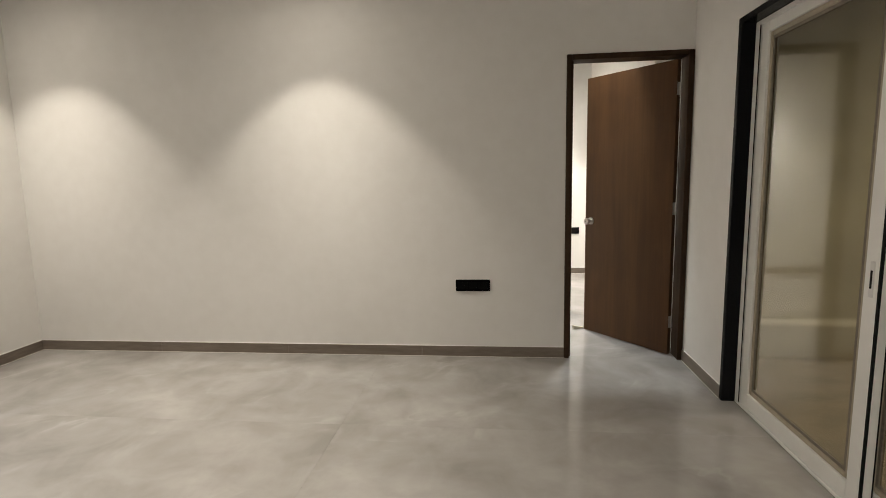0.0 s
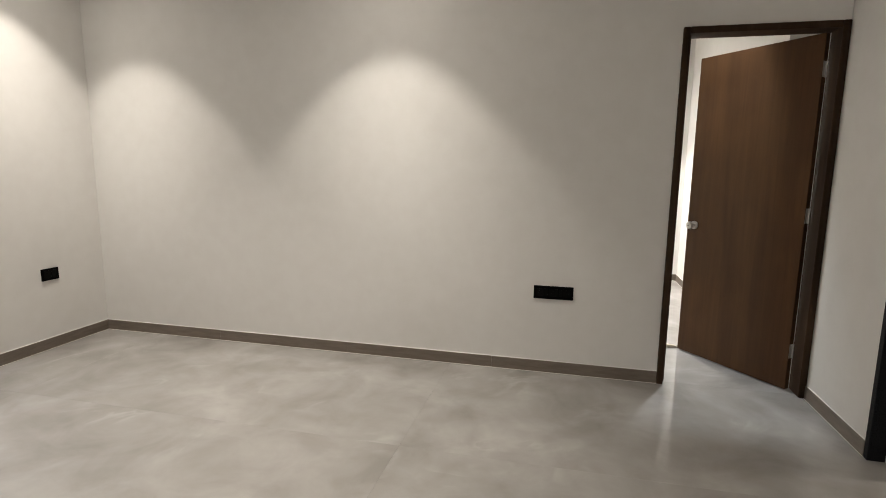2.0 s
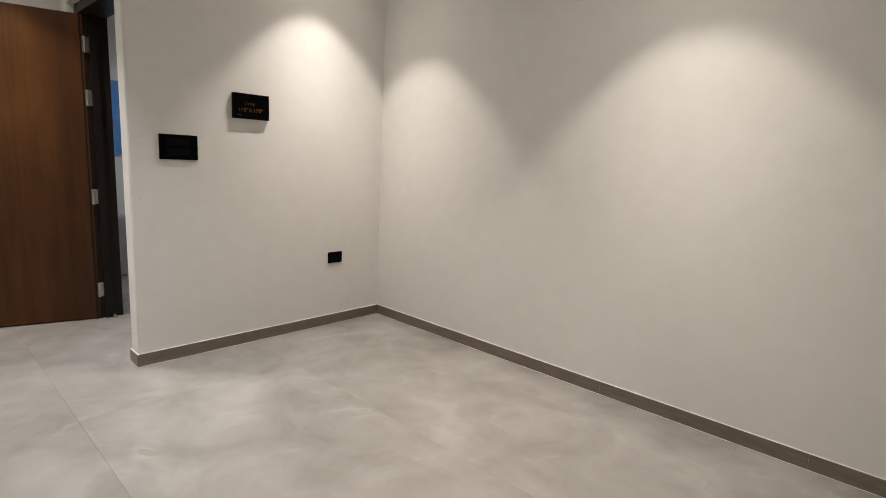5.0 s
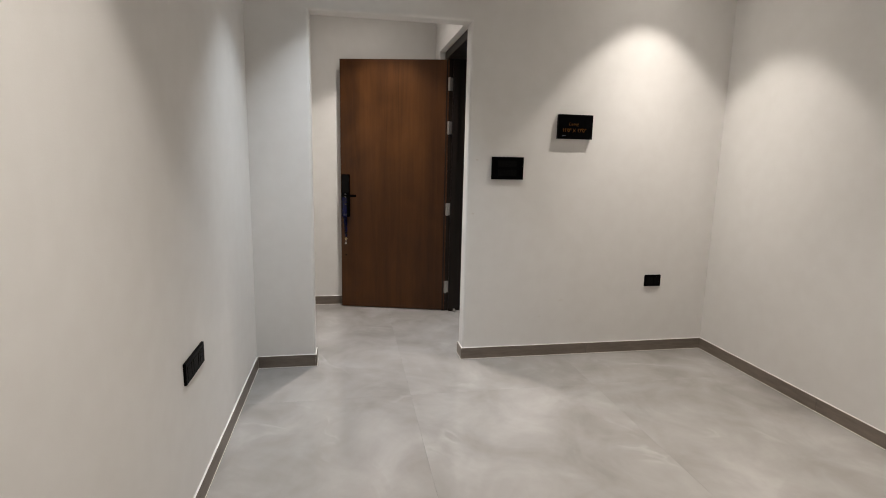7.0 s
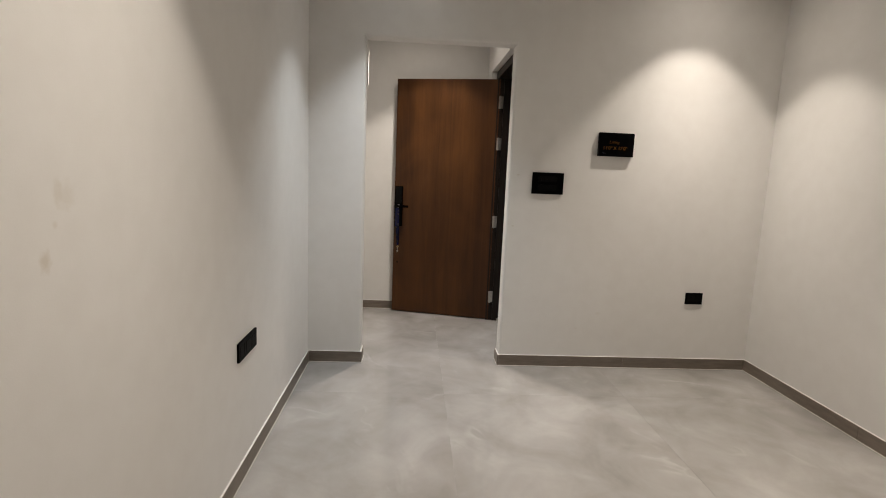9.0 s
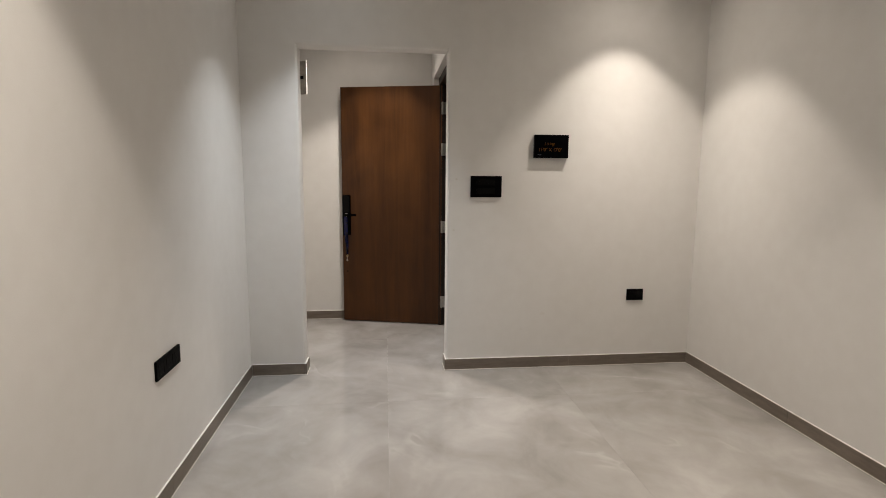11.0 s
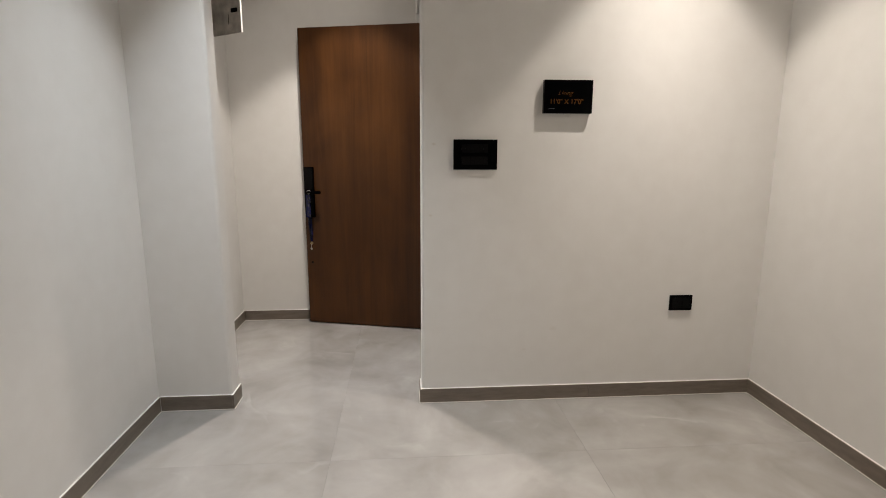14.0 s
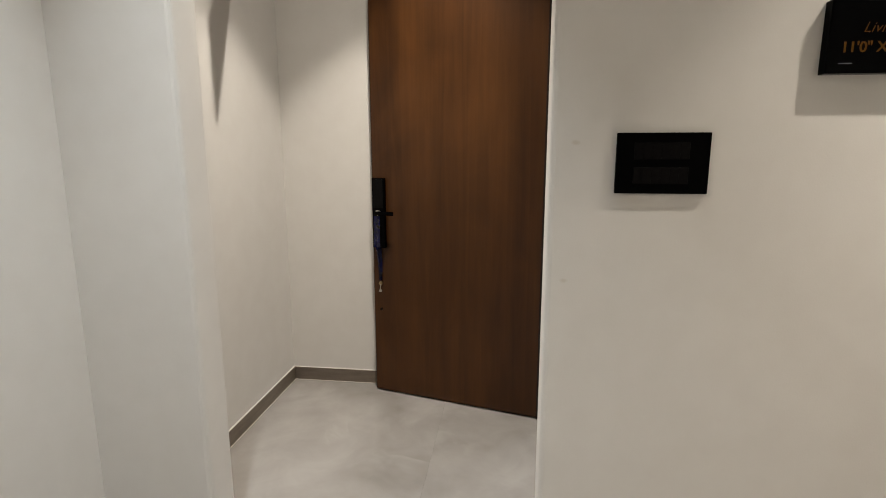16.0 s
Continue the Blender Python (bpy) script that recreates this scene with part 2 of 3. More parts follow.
def rod(r, z0, z1, axis="z", centre=(0, 0, 0), seg=24, r2=None, bm=None, bevel=0.0):
    bm = bm or bmesh.new()
    made = bmesh.ops.create_cone(bm, cap_ends=True, segments=seg, radius1=r, radius2=r if r2 is None else r2, depth=z1 - z0)["verts"]
    turn = {"z": Matrix(), "x": Matrix.Rotation(radians(90), 4, "Y"), "y": Matrix.Rotation(radians(-90), 4, "X")}[axis]
    for v in made:
        v.co = turn @ (v.co + Vector((0, 0, (z0 + z1) / 2))) + Vector(centre)
    if bevel:
        edges = [e for e in bm.edges if any(len(f.verts) > 4 for f in e.link_faces)]
        bmesh.ops.bevel(bm, geom=edges, offset=bevel, segments=2, profile=0.5, affect="EDGES")
    return bm


def smooth(ob, angle=40):
    for p in ob.data.polygons:
        p.use_smooth = True
    ob.data.set_sharp_from_angle(angle=radians(angle))
    return ob


def part(name, bm, mat, parent=None, label="", kind="", soft=False):
    me = bpy.data.meshes.new(name)
    bmesh.ops.recalc_face_normals(bm, faces=bm.faces[:])
    bm.to_mesh(me)
    bm.free()
    me.materials.append(mat)
    ob = new(name, me)
    ob.parent = parent
    if label or kind:
        tagged(ob, label, "", "", kind)
    if soft:
        smooth(ob)
    return ob


def thing(name, label, category, m=None, group=""):
    ob = new(name)
    if m is not None:
        ob.matrix_world = m
    ob.empty_display_size = 0.1
    return tagged(ob, label, category, group)


def prism(outline, axis, a, b, soft_edges=None, offset=0.008):
    """A wall: an upright outline of (along, height) pushed from a to b along axis; edges picked by soft_edges(p, q) are rounded."""
    bm = bmesh.new()
    place = (lambda u, w, d: (d, u, w)) if axis == "x" else (lambda u, w, d: (u, d, w))
    low = [bm.verts.new(place(u, w, a)) for u, w in outline]
    high = [bm.verts.new(place(u, w, b)) for u, w in outline]
    bm.faces.new(low)
    bm.faces.new(high[::-1])
    n = len(outline)
    for i in range(n):
        bm.faces.new((low[i], low[(i + 1) % n], high[(i + 1) % n], high[i]))
    bmesh.ops.recalc_face_normals(bm, faces=bm.faces[:])
    if soft_edges:
        picked = [e for e in bm.edges if soft_edges(e.verts[0].co, e.verts[1].co)]
        bmesh.ops.bevel(bm, geom=picked, offset=offset, segments=3, profile=0.5, affect="EDGES")
    return bm


def structure(name, bm, mat, label, category):
    return tagged(part(name, bm, mat), label, category, "", "structure")


# ---- structure ----
B = -0.06
# west wall with the passage opening
structure("wall_west", prism(
    [(-0.0, B), (0.387, B), (0.387, 2.322), (1.424, 2.322), (1.424, B), (3.35, B), (3.35, CEIL), (0.0, CEIL)], "x", -0.135, 0.0,
    lambda p, q: abs(p.x - q.x) < 1e-5 and 0.38 < p.y < 1.43 and 0.38 < q.y < 1.43, 0.016),
    PAINT_WEST, "off-white painted wall with a passage opening", "wall")
# north wall with the bedroom doorway
structure("wall_north", prism(
    [(-0.10, B), (4.312, B), (4.312, 2.202), (5.17, 2.202), (5.17, B), (5.32, B), (5.32, CEIL), (-0.10, CEIL)], "y", 3.35, 3.47),
    PAINT, "off-white painted wall lit by downlights", "wall")
# south wall stops short of the open dining side
structure("wall_south", prism(
    [(-0.05, B), (2.9, B), (2.9, CEIL), (-0.05, CEIL)], "y", -0.15, 0.0,
    lambda p, q: p.x > 2.8 and q.x > 2.8 and abs(p.z - q.z) > 1, 0.006),
    PAINT_SOUTH, "off-white painted wall with faint hand smudges", "wall")
# east wall with the balcony opening
structure("wall_east", prism(
    [(-3.6, B), (-0.42, B), (-0.42, 2.190), (2.648, 2.190), (2.648, B), (3.35, B), (3.35, CEIL), (-3.6, CEIL)], "x", 5.17, 5.34),
    PAINT, "off-white painted wall with a wide balcony opening", "wall")
structure("wall_entry_south", prism(
    [(-1.706, B), (-0.05, B), (-0.05, CEIL), (-0.61, CEIL), (-0.61, 2.125), (-1.07, 2.125), (-1.07, CEIL), (-1.706, CEIL)], "y", -0.15, 0.0),
    PAINT, "off-white painted entry wall with a box niche", "wall")
structure("wall_entry_lintel", box(-1.07, -0.61, -0.15, 0.0, 2.40, CEIL), PAINT, "off-white painted wall above the box niche", "wall")
structure("wall_dining_south", box(2.745, 5.34, -3.75, -3.6, B, CEIL), PAINT, "off-white painted wall of the dining side", "wall")
structure("wall_dining_west", box(2.745, 2.895, -3.6, -0.15, B, CEIL), PAINT, "off-white painted wall of the dining side", "wall")
structure("wall_entry_back", box(-1.706, -1.556, 0.0, 1.66, B, CEIL), PAINT, "off-white painted wall behind the entrance door", "wall")
structure("wall_entry_north", prism(
    [(-1.556, B), (-1.302, B), (-1.302, 2.372), (-0.14, 2.372), (-0.14, B), (-0.136, B), (-0.136, CEIL), (-1.556, CEIL)], "y", 1.44, 1.66),
    PAINT, "off-white painted wall round the entrance doorway", "wall")
structure("wall_lobby_west", box(-3.0, -2.86, 1.61, 3.5, B, CEIL), PAINT, "pale painted lobby wall", "wall")
structure("wall_lobby_south", box(-3.0, -1.706, 1.51, 1.66, B, CEIL), PAINT, "pale painted lobby wall", "wall")
structure("wall_lobby_north", box(-3.0, -0.10, 3.5, 3.62, B, CEIL), PAINT, "pale painted lobby wall", "wall")
structure("wall_bedroom_north", box(2.2, 5.32, 6.80, 6.92, B, CEIL), PAINT, "off-white painted bedroom wall", "wall")
structure("wall_bedroom_east", box(5.17, 5.32, 3.47, 6.80, B, CEIL), PAINT, "off-white painted bedroom wall", "wall")
structure("wall_bedroom_pier", box(5.06, 5.17, 3.9, 6.80, B, CEIL), PAINT, "off-white painted bedroom wall pier", "wall")
structure("wall_bedroom_west", box(2.08, 2.2, 3.47, 6.92, B, CEIL), PAINT, "off-white painted bedroom wall", "wall")
structure("ceiling", box(-3.0, 5.34, -3.75, 6.92, CEIL, CEIL + 0.12), PAINT, "flat white painted ceiling with recessed downlights", "ceiling")

# balcony outside the sliding door
structure("balcony_floor", box(5.34, 7.2, -3.6, 3.75, -0.16, -0.02), BALCONY_TILE, "brown balcony floor tiles in the dark", "floor")
structure("balcony_end_wall", prism(
    [(5.34, B), (7.2, B), (7.2, 2.9), (5.34, 2.9)], "y", 3.60, 3.75), FACADE, "dull olive rendered end wall of the balcony", "wall")
structure("balcony_upstand", box(5.342, 6.95, 3.45, 3.60, -0.02, 0.25, bevel=0.012), UPSTAND, "low pale painted upstand", "parapet")
structure("balcony_parapet", box(7.05, 7.2, -3.6, 3.60, -0.02, 1.05, bevel=0.006), FACADE, "olive rendered balcony parapet", "parapet")
structure("balcony_soffit", box(5.34, 7.2, -3.6, 3.75, 2.9, 3.0), FACADE, "dull rendered balcony soffit", "ceiling")


# ---- door frames and doors ----
def bedroom_door():
    frame_ob = tagged(new("door_1"), "brown wooden door frame of the bedroom doorway", "door frame", "", "structure")
    y0, y1 = 3.335, 3.485
    part("jamb", box(4.314, 4.350, y0, y1, 0.0, 2.20, bevel=0.003), FRAMEWOOD, frame_ob)
    part("jamb", box(5.130, 5.168, y0, y1, 0.0, 2.20, bevel=0.003), FRAMEWOOD, frame_ob)
    part("head", box(4.351, 5.129, y0, y1, 2.163, 2.20, bevel=0.003), FRAMEWOOD, frame_ob)
    part("door_stop", box(4.351, 4.364, y0 + 0.05, y0 + 0.10, 0.0, 2.162), FRAMEWOOD, frame_ob)
    hinge, free = Vector((5.117, 3.457, 0)), Vector((4.605, 4.115, 0))
    turn = math.degrees(math.atan2(free.y - hinge.y, free.x - hinge.x))
    leaf = thing("bedroom_door", "brown laminate flush door standing half open", "door", pose(hinge.x, hinge.y, 0.008, 0, 0, turn))
    w = (free - hinge).length
    part("leaf", box(0.0, w, -0.002, 0.036, 0.0, 2.150, bevel=0.0015), LAMINATE, leaf)
    for side, y in ((1, 0.036), (-1, -0.002)):
        knob = part("knob", lathe([(0.0, 0.0), (0.030, 0.0), (0.030, 0.006), (0.014, 0.010), (0.013, 0.030), (0.024, 0.038), (0.028, 0.050), (0.024, 0.062), (0.0, 0.066)], side), STEEL, leaf, "round brushed steel door knob", soft=True)
        knob.location = (w - 0.062, y, 0.965)
        part("keyhole", rod(0.004, 0.0, 0.0015, "y", (0, 0.0665 if side > 0 else -0.068, 0), 10), MATT_BLACK, knob)
    for z in (0.25, 1.10, 1.95):
        h = part("hinge", rod(0.005, -0.045, 0.045, "z", (-0.006, 0.008, 0), 12), STEEL, leaf, soft=True)
        add = bmesh.new()
        add_box(add, -0.0025, -0.0005, 0.006, 0.034, -0.045, 0.045)
        part("hinge_plate", add, STEEL, h)
        h.location = (0, 0, z)


def lathe(profile, side=1, seg=28):
    """A turned shape round the y axis from (radius, along) pairs."""
    bm = bmesh.new()
    rings = []
    for r, d in profile:
        if r == 0.0:
            rings.append([bm.verts.new((0, side * d, 0))])
        else:
            rings.append([bm.verts.new((r * math.cos(2 * math.pi * i / seg), side * d, r * math.sin(2 * math.pi * i / seg))) for i in range(seg)])
    for a, b in zip(rings, rings[1:]):
        for i in range(seg):
            j = (i + 1) % seg
            if len(a) == 1 and len(b) > 1:
                bm.faces.new((a[0], b[i], b[j]))
            elif len(b) == 1 and len(a) > 1:
                bm.faces.new((a[i], a[j], b[0]))
            elif len(a) > 1:
                bm.faces.new((a[i], a[j], b[j], b[i]))
    return bm


def entrance_door():
    frame_ob = tagged(new("door_2"), "dark stained frame of the entrance doorway", "door frame", "", "structure")
    y0, y1 = 1.488, 1.675
    part("jamb", box(-1.300, -1.215, y0, y1, 0.0, 2.370, bevel=0.003), DARKWOOD, frame_ob)
    part("jamb", box(-0.188, -0.142, y0, y1, 0.0, 2.370, bevel=0.003), DARKWOOD, frame_ob)
    part("head", box(-1.214, -0.189, y0, y1, 2.300, 2.370, bevel=0.003), DARKWOOD, frame_ob)
    part("door_stop", box(-1.214, -1.195, y0 + 0.06, y0 + 0.11, 0.0, 2.298), DARKWOOD, frame_ob)
    stop = part("floor_stop", rod(0.014, 0.0, 0.03, "z", (-1.16, 1.60, 0.0), 16, 0.010), STEEL, frame_ob, "small steel floor door stop", soft=True)
    hinge, free = Vector((-1.212, 1.512, 0)), Vector((-1.466, 0.557, 0))
    turn = math.degrees(math.atan2(free.y - hinge.y, free.x - hinge.x))
    leaf = thing("entrance_door", "tall walnut veneer entrance door standing open", "door", pose(hinge.x, hinge.y, 0.010, 0, 0, turn))
    w = (free - hinge).length
    part("leaf", box(0.0, w, -0.045, 0.0, 0.0, 2.283, bevel=0.0015), VENEER, leaf)
    part("edge_band", box(w + 0.0005, w + 0.0025, -0.044, -0.001, 0.0, 2.283), DARKWOOD, leaf)
    # smart lock on the room side
    lw = w + 0.008
    lock = part("smart_lock", box(lw - 0.094, lw - 0.018, 0.0005, 0.026, 0.865, 1.258, bevel=0.005, seg=2), GLOSS_BLACK, leaf, "black electronic door lock still in blue film")
    part("lock_face", box(lw - 0.086, lw - 0.026, 0.0262, 0.0275, 1.09, 1.250), MODULE_BLACK, lock)
    part("rosette", rod(0.015, 0.026, 0.036, "y", (lw - 0.056, 0, 1.065), 24), STEEL, lock, soft=True)
    lever = rod(0.0095, 0.036, 0.055, "y", (lw - 0.056, 0, 1.065), 16)
    add_box(lever, lw - 0.165, lw - 0.046, 0.050, 0.064, 1.054, 1.076, bevel=0.005, seg=2)
    part("lever", lever, GLOSS_BLACK, lock)
    film = box(lw - 0.066, lw - 0.028, 0.0278, 0.0292, 0.868, 1.045)
    part("film", film, BLUE_FILM, lock, "dark blue protective film")
    tail = bmesh.new()
    zs = [0.90, 0.85, 0.80, 0.75, 0.70, 0.675]
    rows = []
    for i, z in enumerate(zs):
        bulge = 0.012 + 0.010 * math.sin(i * 1.7)
        half = 0.020 - 0.002 * i
        rows.append([tail.verts.new((lw - 0.045 + dx * half - 0.002 * i, bulge * (1 - abs(dx) * 0.6) + 0.003, z)) for dx in (-1, -0.4, 0.3, 1)])
    for a, b in zip(rows, rows[1:]):
        for i in range(3):
            tail.faces.new((a[i], a[i + 1], b[i + 1], b[i]))
    bmesh.ops.solidify(tail, geom=tail.faces[:], thickness=0.0012)
    part("film_tail", tail, BLUE_FILM, lock, "loose tail of dark blue film")
    cyl = part("key_cylinder", rod(0.011, 0.0005, 0.012, "y", (w - 0.045, 0, 0.655), 18), BRASS, leaf, "small brass key cylinder", soft=True)
    key = rod(0.009, 0.0125, 0.0145, "y", (w - 0.045, 0, 0.612), 14)
    add_box(key, w - 0.047, w - 0.043, 0.0122, 0.0142, 0.618, 0.650)
    part("key", key, STEEL, cyl)
    part("bolt_knob", rod(0.008, 0.0005, 0.008, "y", (w - 0.045, 0, 0.50), 14), MODULE_BLACK, leaf)
    for z in (0.225, 0.960, 1.695, 2.075):
        h = part("hinge", rod(0.0075, -0.058, 0.058, "z", (-0.006, 0.010, 0), 12), STEEL, leaf, "brushed steel butt hinge", soft=True)
        part("hinge_plate", box(-0.004, -0.001, -0.040, 0.006, -0.056, 0.056), STEEL, h)
        h.location = (0, 0, z)
    for z in (0.235, 0.970, 1.705, 2.085):
        plate = part("hinge_plate", box(-1.2148, -1.2125, 1.505, 1.548, z - 0.056, z + 0.056, bevel=0.001), STEEL, frame_ob)
        for dz in (-0.035, 0.0, 0.035):
            part("screw", rod(0.004, 0, 0.0012, "x", (-1.2123, 1.530, z + dz), 8), GALVANISED, plate)


def door_wedge():
    """A low tapered wedge lying on the bedroom floor beside the leaf's free edge."""
    t = thing("door_wedge", "small tan rubber door wedge lying on the tiles", "door stop", pose(4.535, 4.125, 0.001, 0, 0, 30))
    bm = bmesh.new()
    ends = [[bm.verts.new((x, y, z)) for x, z in ((-0.055, 0.0), (0.055, 0.0), (0.055, 0.006), (-0.055, 0.032))] for y in (-0.019, 0.019)]
    bm.faces.new(ends[0])
    bm.faces.new(ends[1][::-1])
    for i in range(4):
        bm.faces.new((ends[0][i], ends[0][(i + 1) % 4], ends[1][(i + 1) % 4], ends[1][i]))
    bmesh.ops.bevel(bm, geom=bm.edges[:], offset=0.002, segments=2, affect="EDGES")
    part("wedge", bm, UPSTAND, t)


bedroom_door()
entrance_door()
door_wedge()


# ---- sliding balcony door ----
STILE, TOP, BOTTOM = 0.075, 0.054, 0.086   # widths of the sash members


def sash(parent, x0, x1, ya, yb, z0, z1, handle_at=None):
    s = part("sash", box(x0, x1, ya, ya + STILE, z0, z1, bevel=0.003), UPVC, parent, "white sliding sash with a glass pane")
    a, b, c, d = ya + STILE, yb - STILE, z0 + BOTTOM, z1 - TOP   # the opening inside the members
    part("stile", box(x0, x1, b, yb, z0, z1, bevel=0.003), UPVC, s)
    part("bottom_rail", box(x0, x1, a + 0.0005, b - 0.0005, z0, c, bevel=0.003), UPVC, s)
    part("top_rail", box(x0, x1, a + 0.0005, b - 0.0005, d, z1, bevel=0.003), UPVC, s)
    m = (x0 + x1) / 2
    for p, q in ((a + 0.0008, a + 0.026), (b - 0.026, b - 0.0008)):
        part("glazing_bead", box(x0 + 0.010, m - 0.004, p, q, c + 0.001, d - 0.001, bevel=0.004), SHADED_BEAD, s, "glazing bead coloured olive-brown for the shade of its recess")
    for p, q in ((c + 0.001, c + 0.026), (d - 0.026, d - 0.001)):
        part("glazing_bead", box(x0 + 0.010, m - 0.004, a + 0.0265, b - 0.0265, p, q, bevel=0.004), SHADED_BEAD, s, "glazing bead coloured olive-brown for the shade of its recess")
    # Wide brown gaskets carry on the recess shade painted into the beads.
    for p, q in ((a + 0.0265, a + 0.042), (b - 0.042, b - 0.0265)):
        part("gasket", box(m - 0.007, m + 0.007, p, q, c + 0.0265, d - 0.0265), GASKET, s)
    for p, q in ((c + 0.0265, c + 0.042), (d - 0.042, d - 0.0265)):
        part("gasket", box(m - 0.007, m + 0.007, a + 0.0422, b - 0.0422, p, q), GASKET, s)
    pane = part("pane", box(m - 0.0025, m + 0.0025, a + 0.002, b - 0.002, c + 0.002, d - 0.002), GLASS, s, "tinted glass pane")
    pane.visible_shadow = False
    if handle_at:
        y, z = handle_at
        h = part("flush_handle", box(x0 - 0.003, x0 + 0.004, y - 0.013, y + 0.013, z - 0.07, z + 0.07, bevel=0.004, seg=2), WHITE_METAL, s)
        part("handle_slot", box(x0 - 0.0045, x0 - 0.0028, y - 0.005, y + 0.005, z - 0.035, z + 0.035), RUBBER, h)
    return s


def sliding_door():
    d = tagged(new("window_1"), "white sliding glass balcony door set in black granite reveals", "sliding door", "", "structure")
    part("granite_jamb", box(5.160, 5.345, 2.627, 2.662, 0.0, 2.205, bevel=0.002), GRANITE, d, "polished black granite jamb")
    part("granite_head", box(5.160, 5.345, -0.40, 2.626, 2.172, 2.205, bevel=0.002), GRANITE, d)
    part("granite_jamb", box(5.160, 5.345, -0.435, -0.401, 0.0, 2.205, bevel=0.002), GRANITE, d)
    fr = part("window_frame", box(5.235, 5.340, 2.580, 2.626, 0.0, 2.171, bevel=0.003), UPVC, d, "white track frame")
    part("frame_side", box(5.235, 5.340, -0.400, -0.352, 0.0, 2.171, bevel=0.003), UPVC, fr)
    part("frame_head", box(5.235, 5.340, -0.351, 2.579, 2.146, 2.171, bevel=0.003), UPVC, fr)
    part("frame_sill", box(5.235, 5.340, -0.351, 2.579, 0.0, 0.016, bevel=0.003), UPVC, fr)
    part("seal", box(5.2352, 5.2385, 2.573, 2.5795, 0.0175, 2.145), RUBBER, fr)
    sash(d, 5.242, 5.282, 1.545, 2.570, 0.0175, 2.145, (1.578, 0.955))
    sash(d, 5.291, 5.331, 0.60, 1.650, 0.0175, 2.145)
    part("weather_strip", box(5.2430, 5.2500, 1.533, 1.5445, 0.019, 2.143), RUBBER, d, "black weather pile strip")
    part("interlock", box(5.2510, 5.2815, 1.531, 1.5445, 0.019, 2.143, bevel=0.002), UPVC, d)
    part("weather_strip", box(5.2825, 5.2900, 1.536, 1.5445, 0.019, 2.143), RUBBER, d, "black weather pile strip")
    sash(d, 5.242, 5.282, -0.345, 0.66, 0.0175, 2.145)


sliding_door()


# ---- electrical plates, sign ----
def plate(name, label, category, m, w, h, modules, depth=0.011, group=""):
    """A black plate in the local x-z plane, its face towards -y."""
    t = thing(name, label, category, m, group)
    part("cover_plate", box(-w / 2, w / 2, -depth, 0.0, -h / 2, h / 2, bevel=0.0022, seg=2), MATT_BLACK, t)
    for x0, x1, z0, z1, kind in modules:
        mod = part("socket" if kind == "socket" else "switch", box(x0, x1, -depth - 0.0016, -depth + 0.001, z0, z1, bevel=0.0007), MODULE_BLACK, t)
        cx, cz = (x0 + x1) / 2, (z0 + z1) / 2
        if kind == "socket":
            for dx, dz, r in ((-0.010, -0.006, 0.0028), (0.010, -0.006, 0.0028), (0.0, 0.011, 0.0036)):
                part("pin_hole", rod(r, -0.0006, 0.0002, "y", (cx + dx, -depth - 0.0016, cz + dz), 10), MATT_BLACK, mod)
        elif kind == "gang":
            n = max(1, round((x1 - x0) / 0.0225))
            for i in range(1, n):
                x = x0 + (x1 - x0) * i / n
                part("rocker_joint", box(x - 0.0005, x + 0.0005, -depth - 0.0020, -depth - 0.0014, z0 + 0.001, z1 - 0.001), MATT_BLACK, mod)
    return t


EAST_FACE = 90   # turns a plate so that its face looks along +x
wide = [(-0.110, -0.062, -0.025, 0.025, "socket"), (-0.058, -0.036, -0.025, 0.025, "gang"), (-0.030, 0.030, -0.025, 0.025, "socket"), (0.036, 0.058, -0.025, 0.025, "gang"), (0.062, 0.110, -0.025, 0.025, "socket")]
plate("socket_plate", "wide black power socket plate low on the wall", "socket", pose(3.634, 3.350, 0.557), 0.258, 0.088, wide, group="wall sockets")
plate("socket_plate", "wide black power socket plate low on the wall", "socket", pose(1.413, 0.0, 0.610, 0, 0, 180), 0.256, 0.086, wide, group="wall sockets")
plate("socket_plate", "small black power socket plate near the corner", "socket", pose(0.0, 2.887, 0.557, 0, 0, EAST_FACE), 0.130, 0.088,
      [(-0.052, 0.004, -0.030, 0.030, "socket"), (0.010, 0.052, -0.030, 0.030, "gang")], group="wall sockets")
plate("socket_plate", "small dark socket plate on the bedroom wall", "socket", pose(4.86, 6.80, 0.60), 0.13, 0.088, [(-0.045, 0.045, -0.030, 0.030, "socket")], group="wall sockets")
plate("switch_plate", "black two-row switch plate beside the passage", "switch", pose(0.0, 1.706, 1.377, 0, 0, EAST_FACE), 0.228, 0.154,
      [(-0.071, 0.064, 0.010, 0.052, "gang"), (-0.071, 0.064, -0.052, -0.010, "gang")], depth=0.014)


def lettering(name, text, size, mat, parent, m, shear=0.0, grow=0.0):
    cu = bpy.data.curves.new(name, "FONT")
    cu.body, cu.size, cu.align_x, cu.align_y, cu.extrude, cu.shear, cu.offset = text, size, "CENTER", "CENTER", 0.0003, shear, grow
    tmp = new(name, cu)
    me = bpy.data.meshes.new_from_object(tmp.evaluated_get(bpy.context.evaluated_depsgraph_get()))
    bpy.data.objects.remove(tmp)
    me.materials.append(mat)
    ob = new(name, me)
    ob.parent = parent
    ob.matrix_basis = m
    return ob


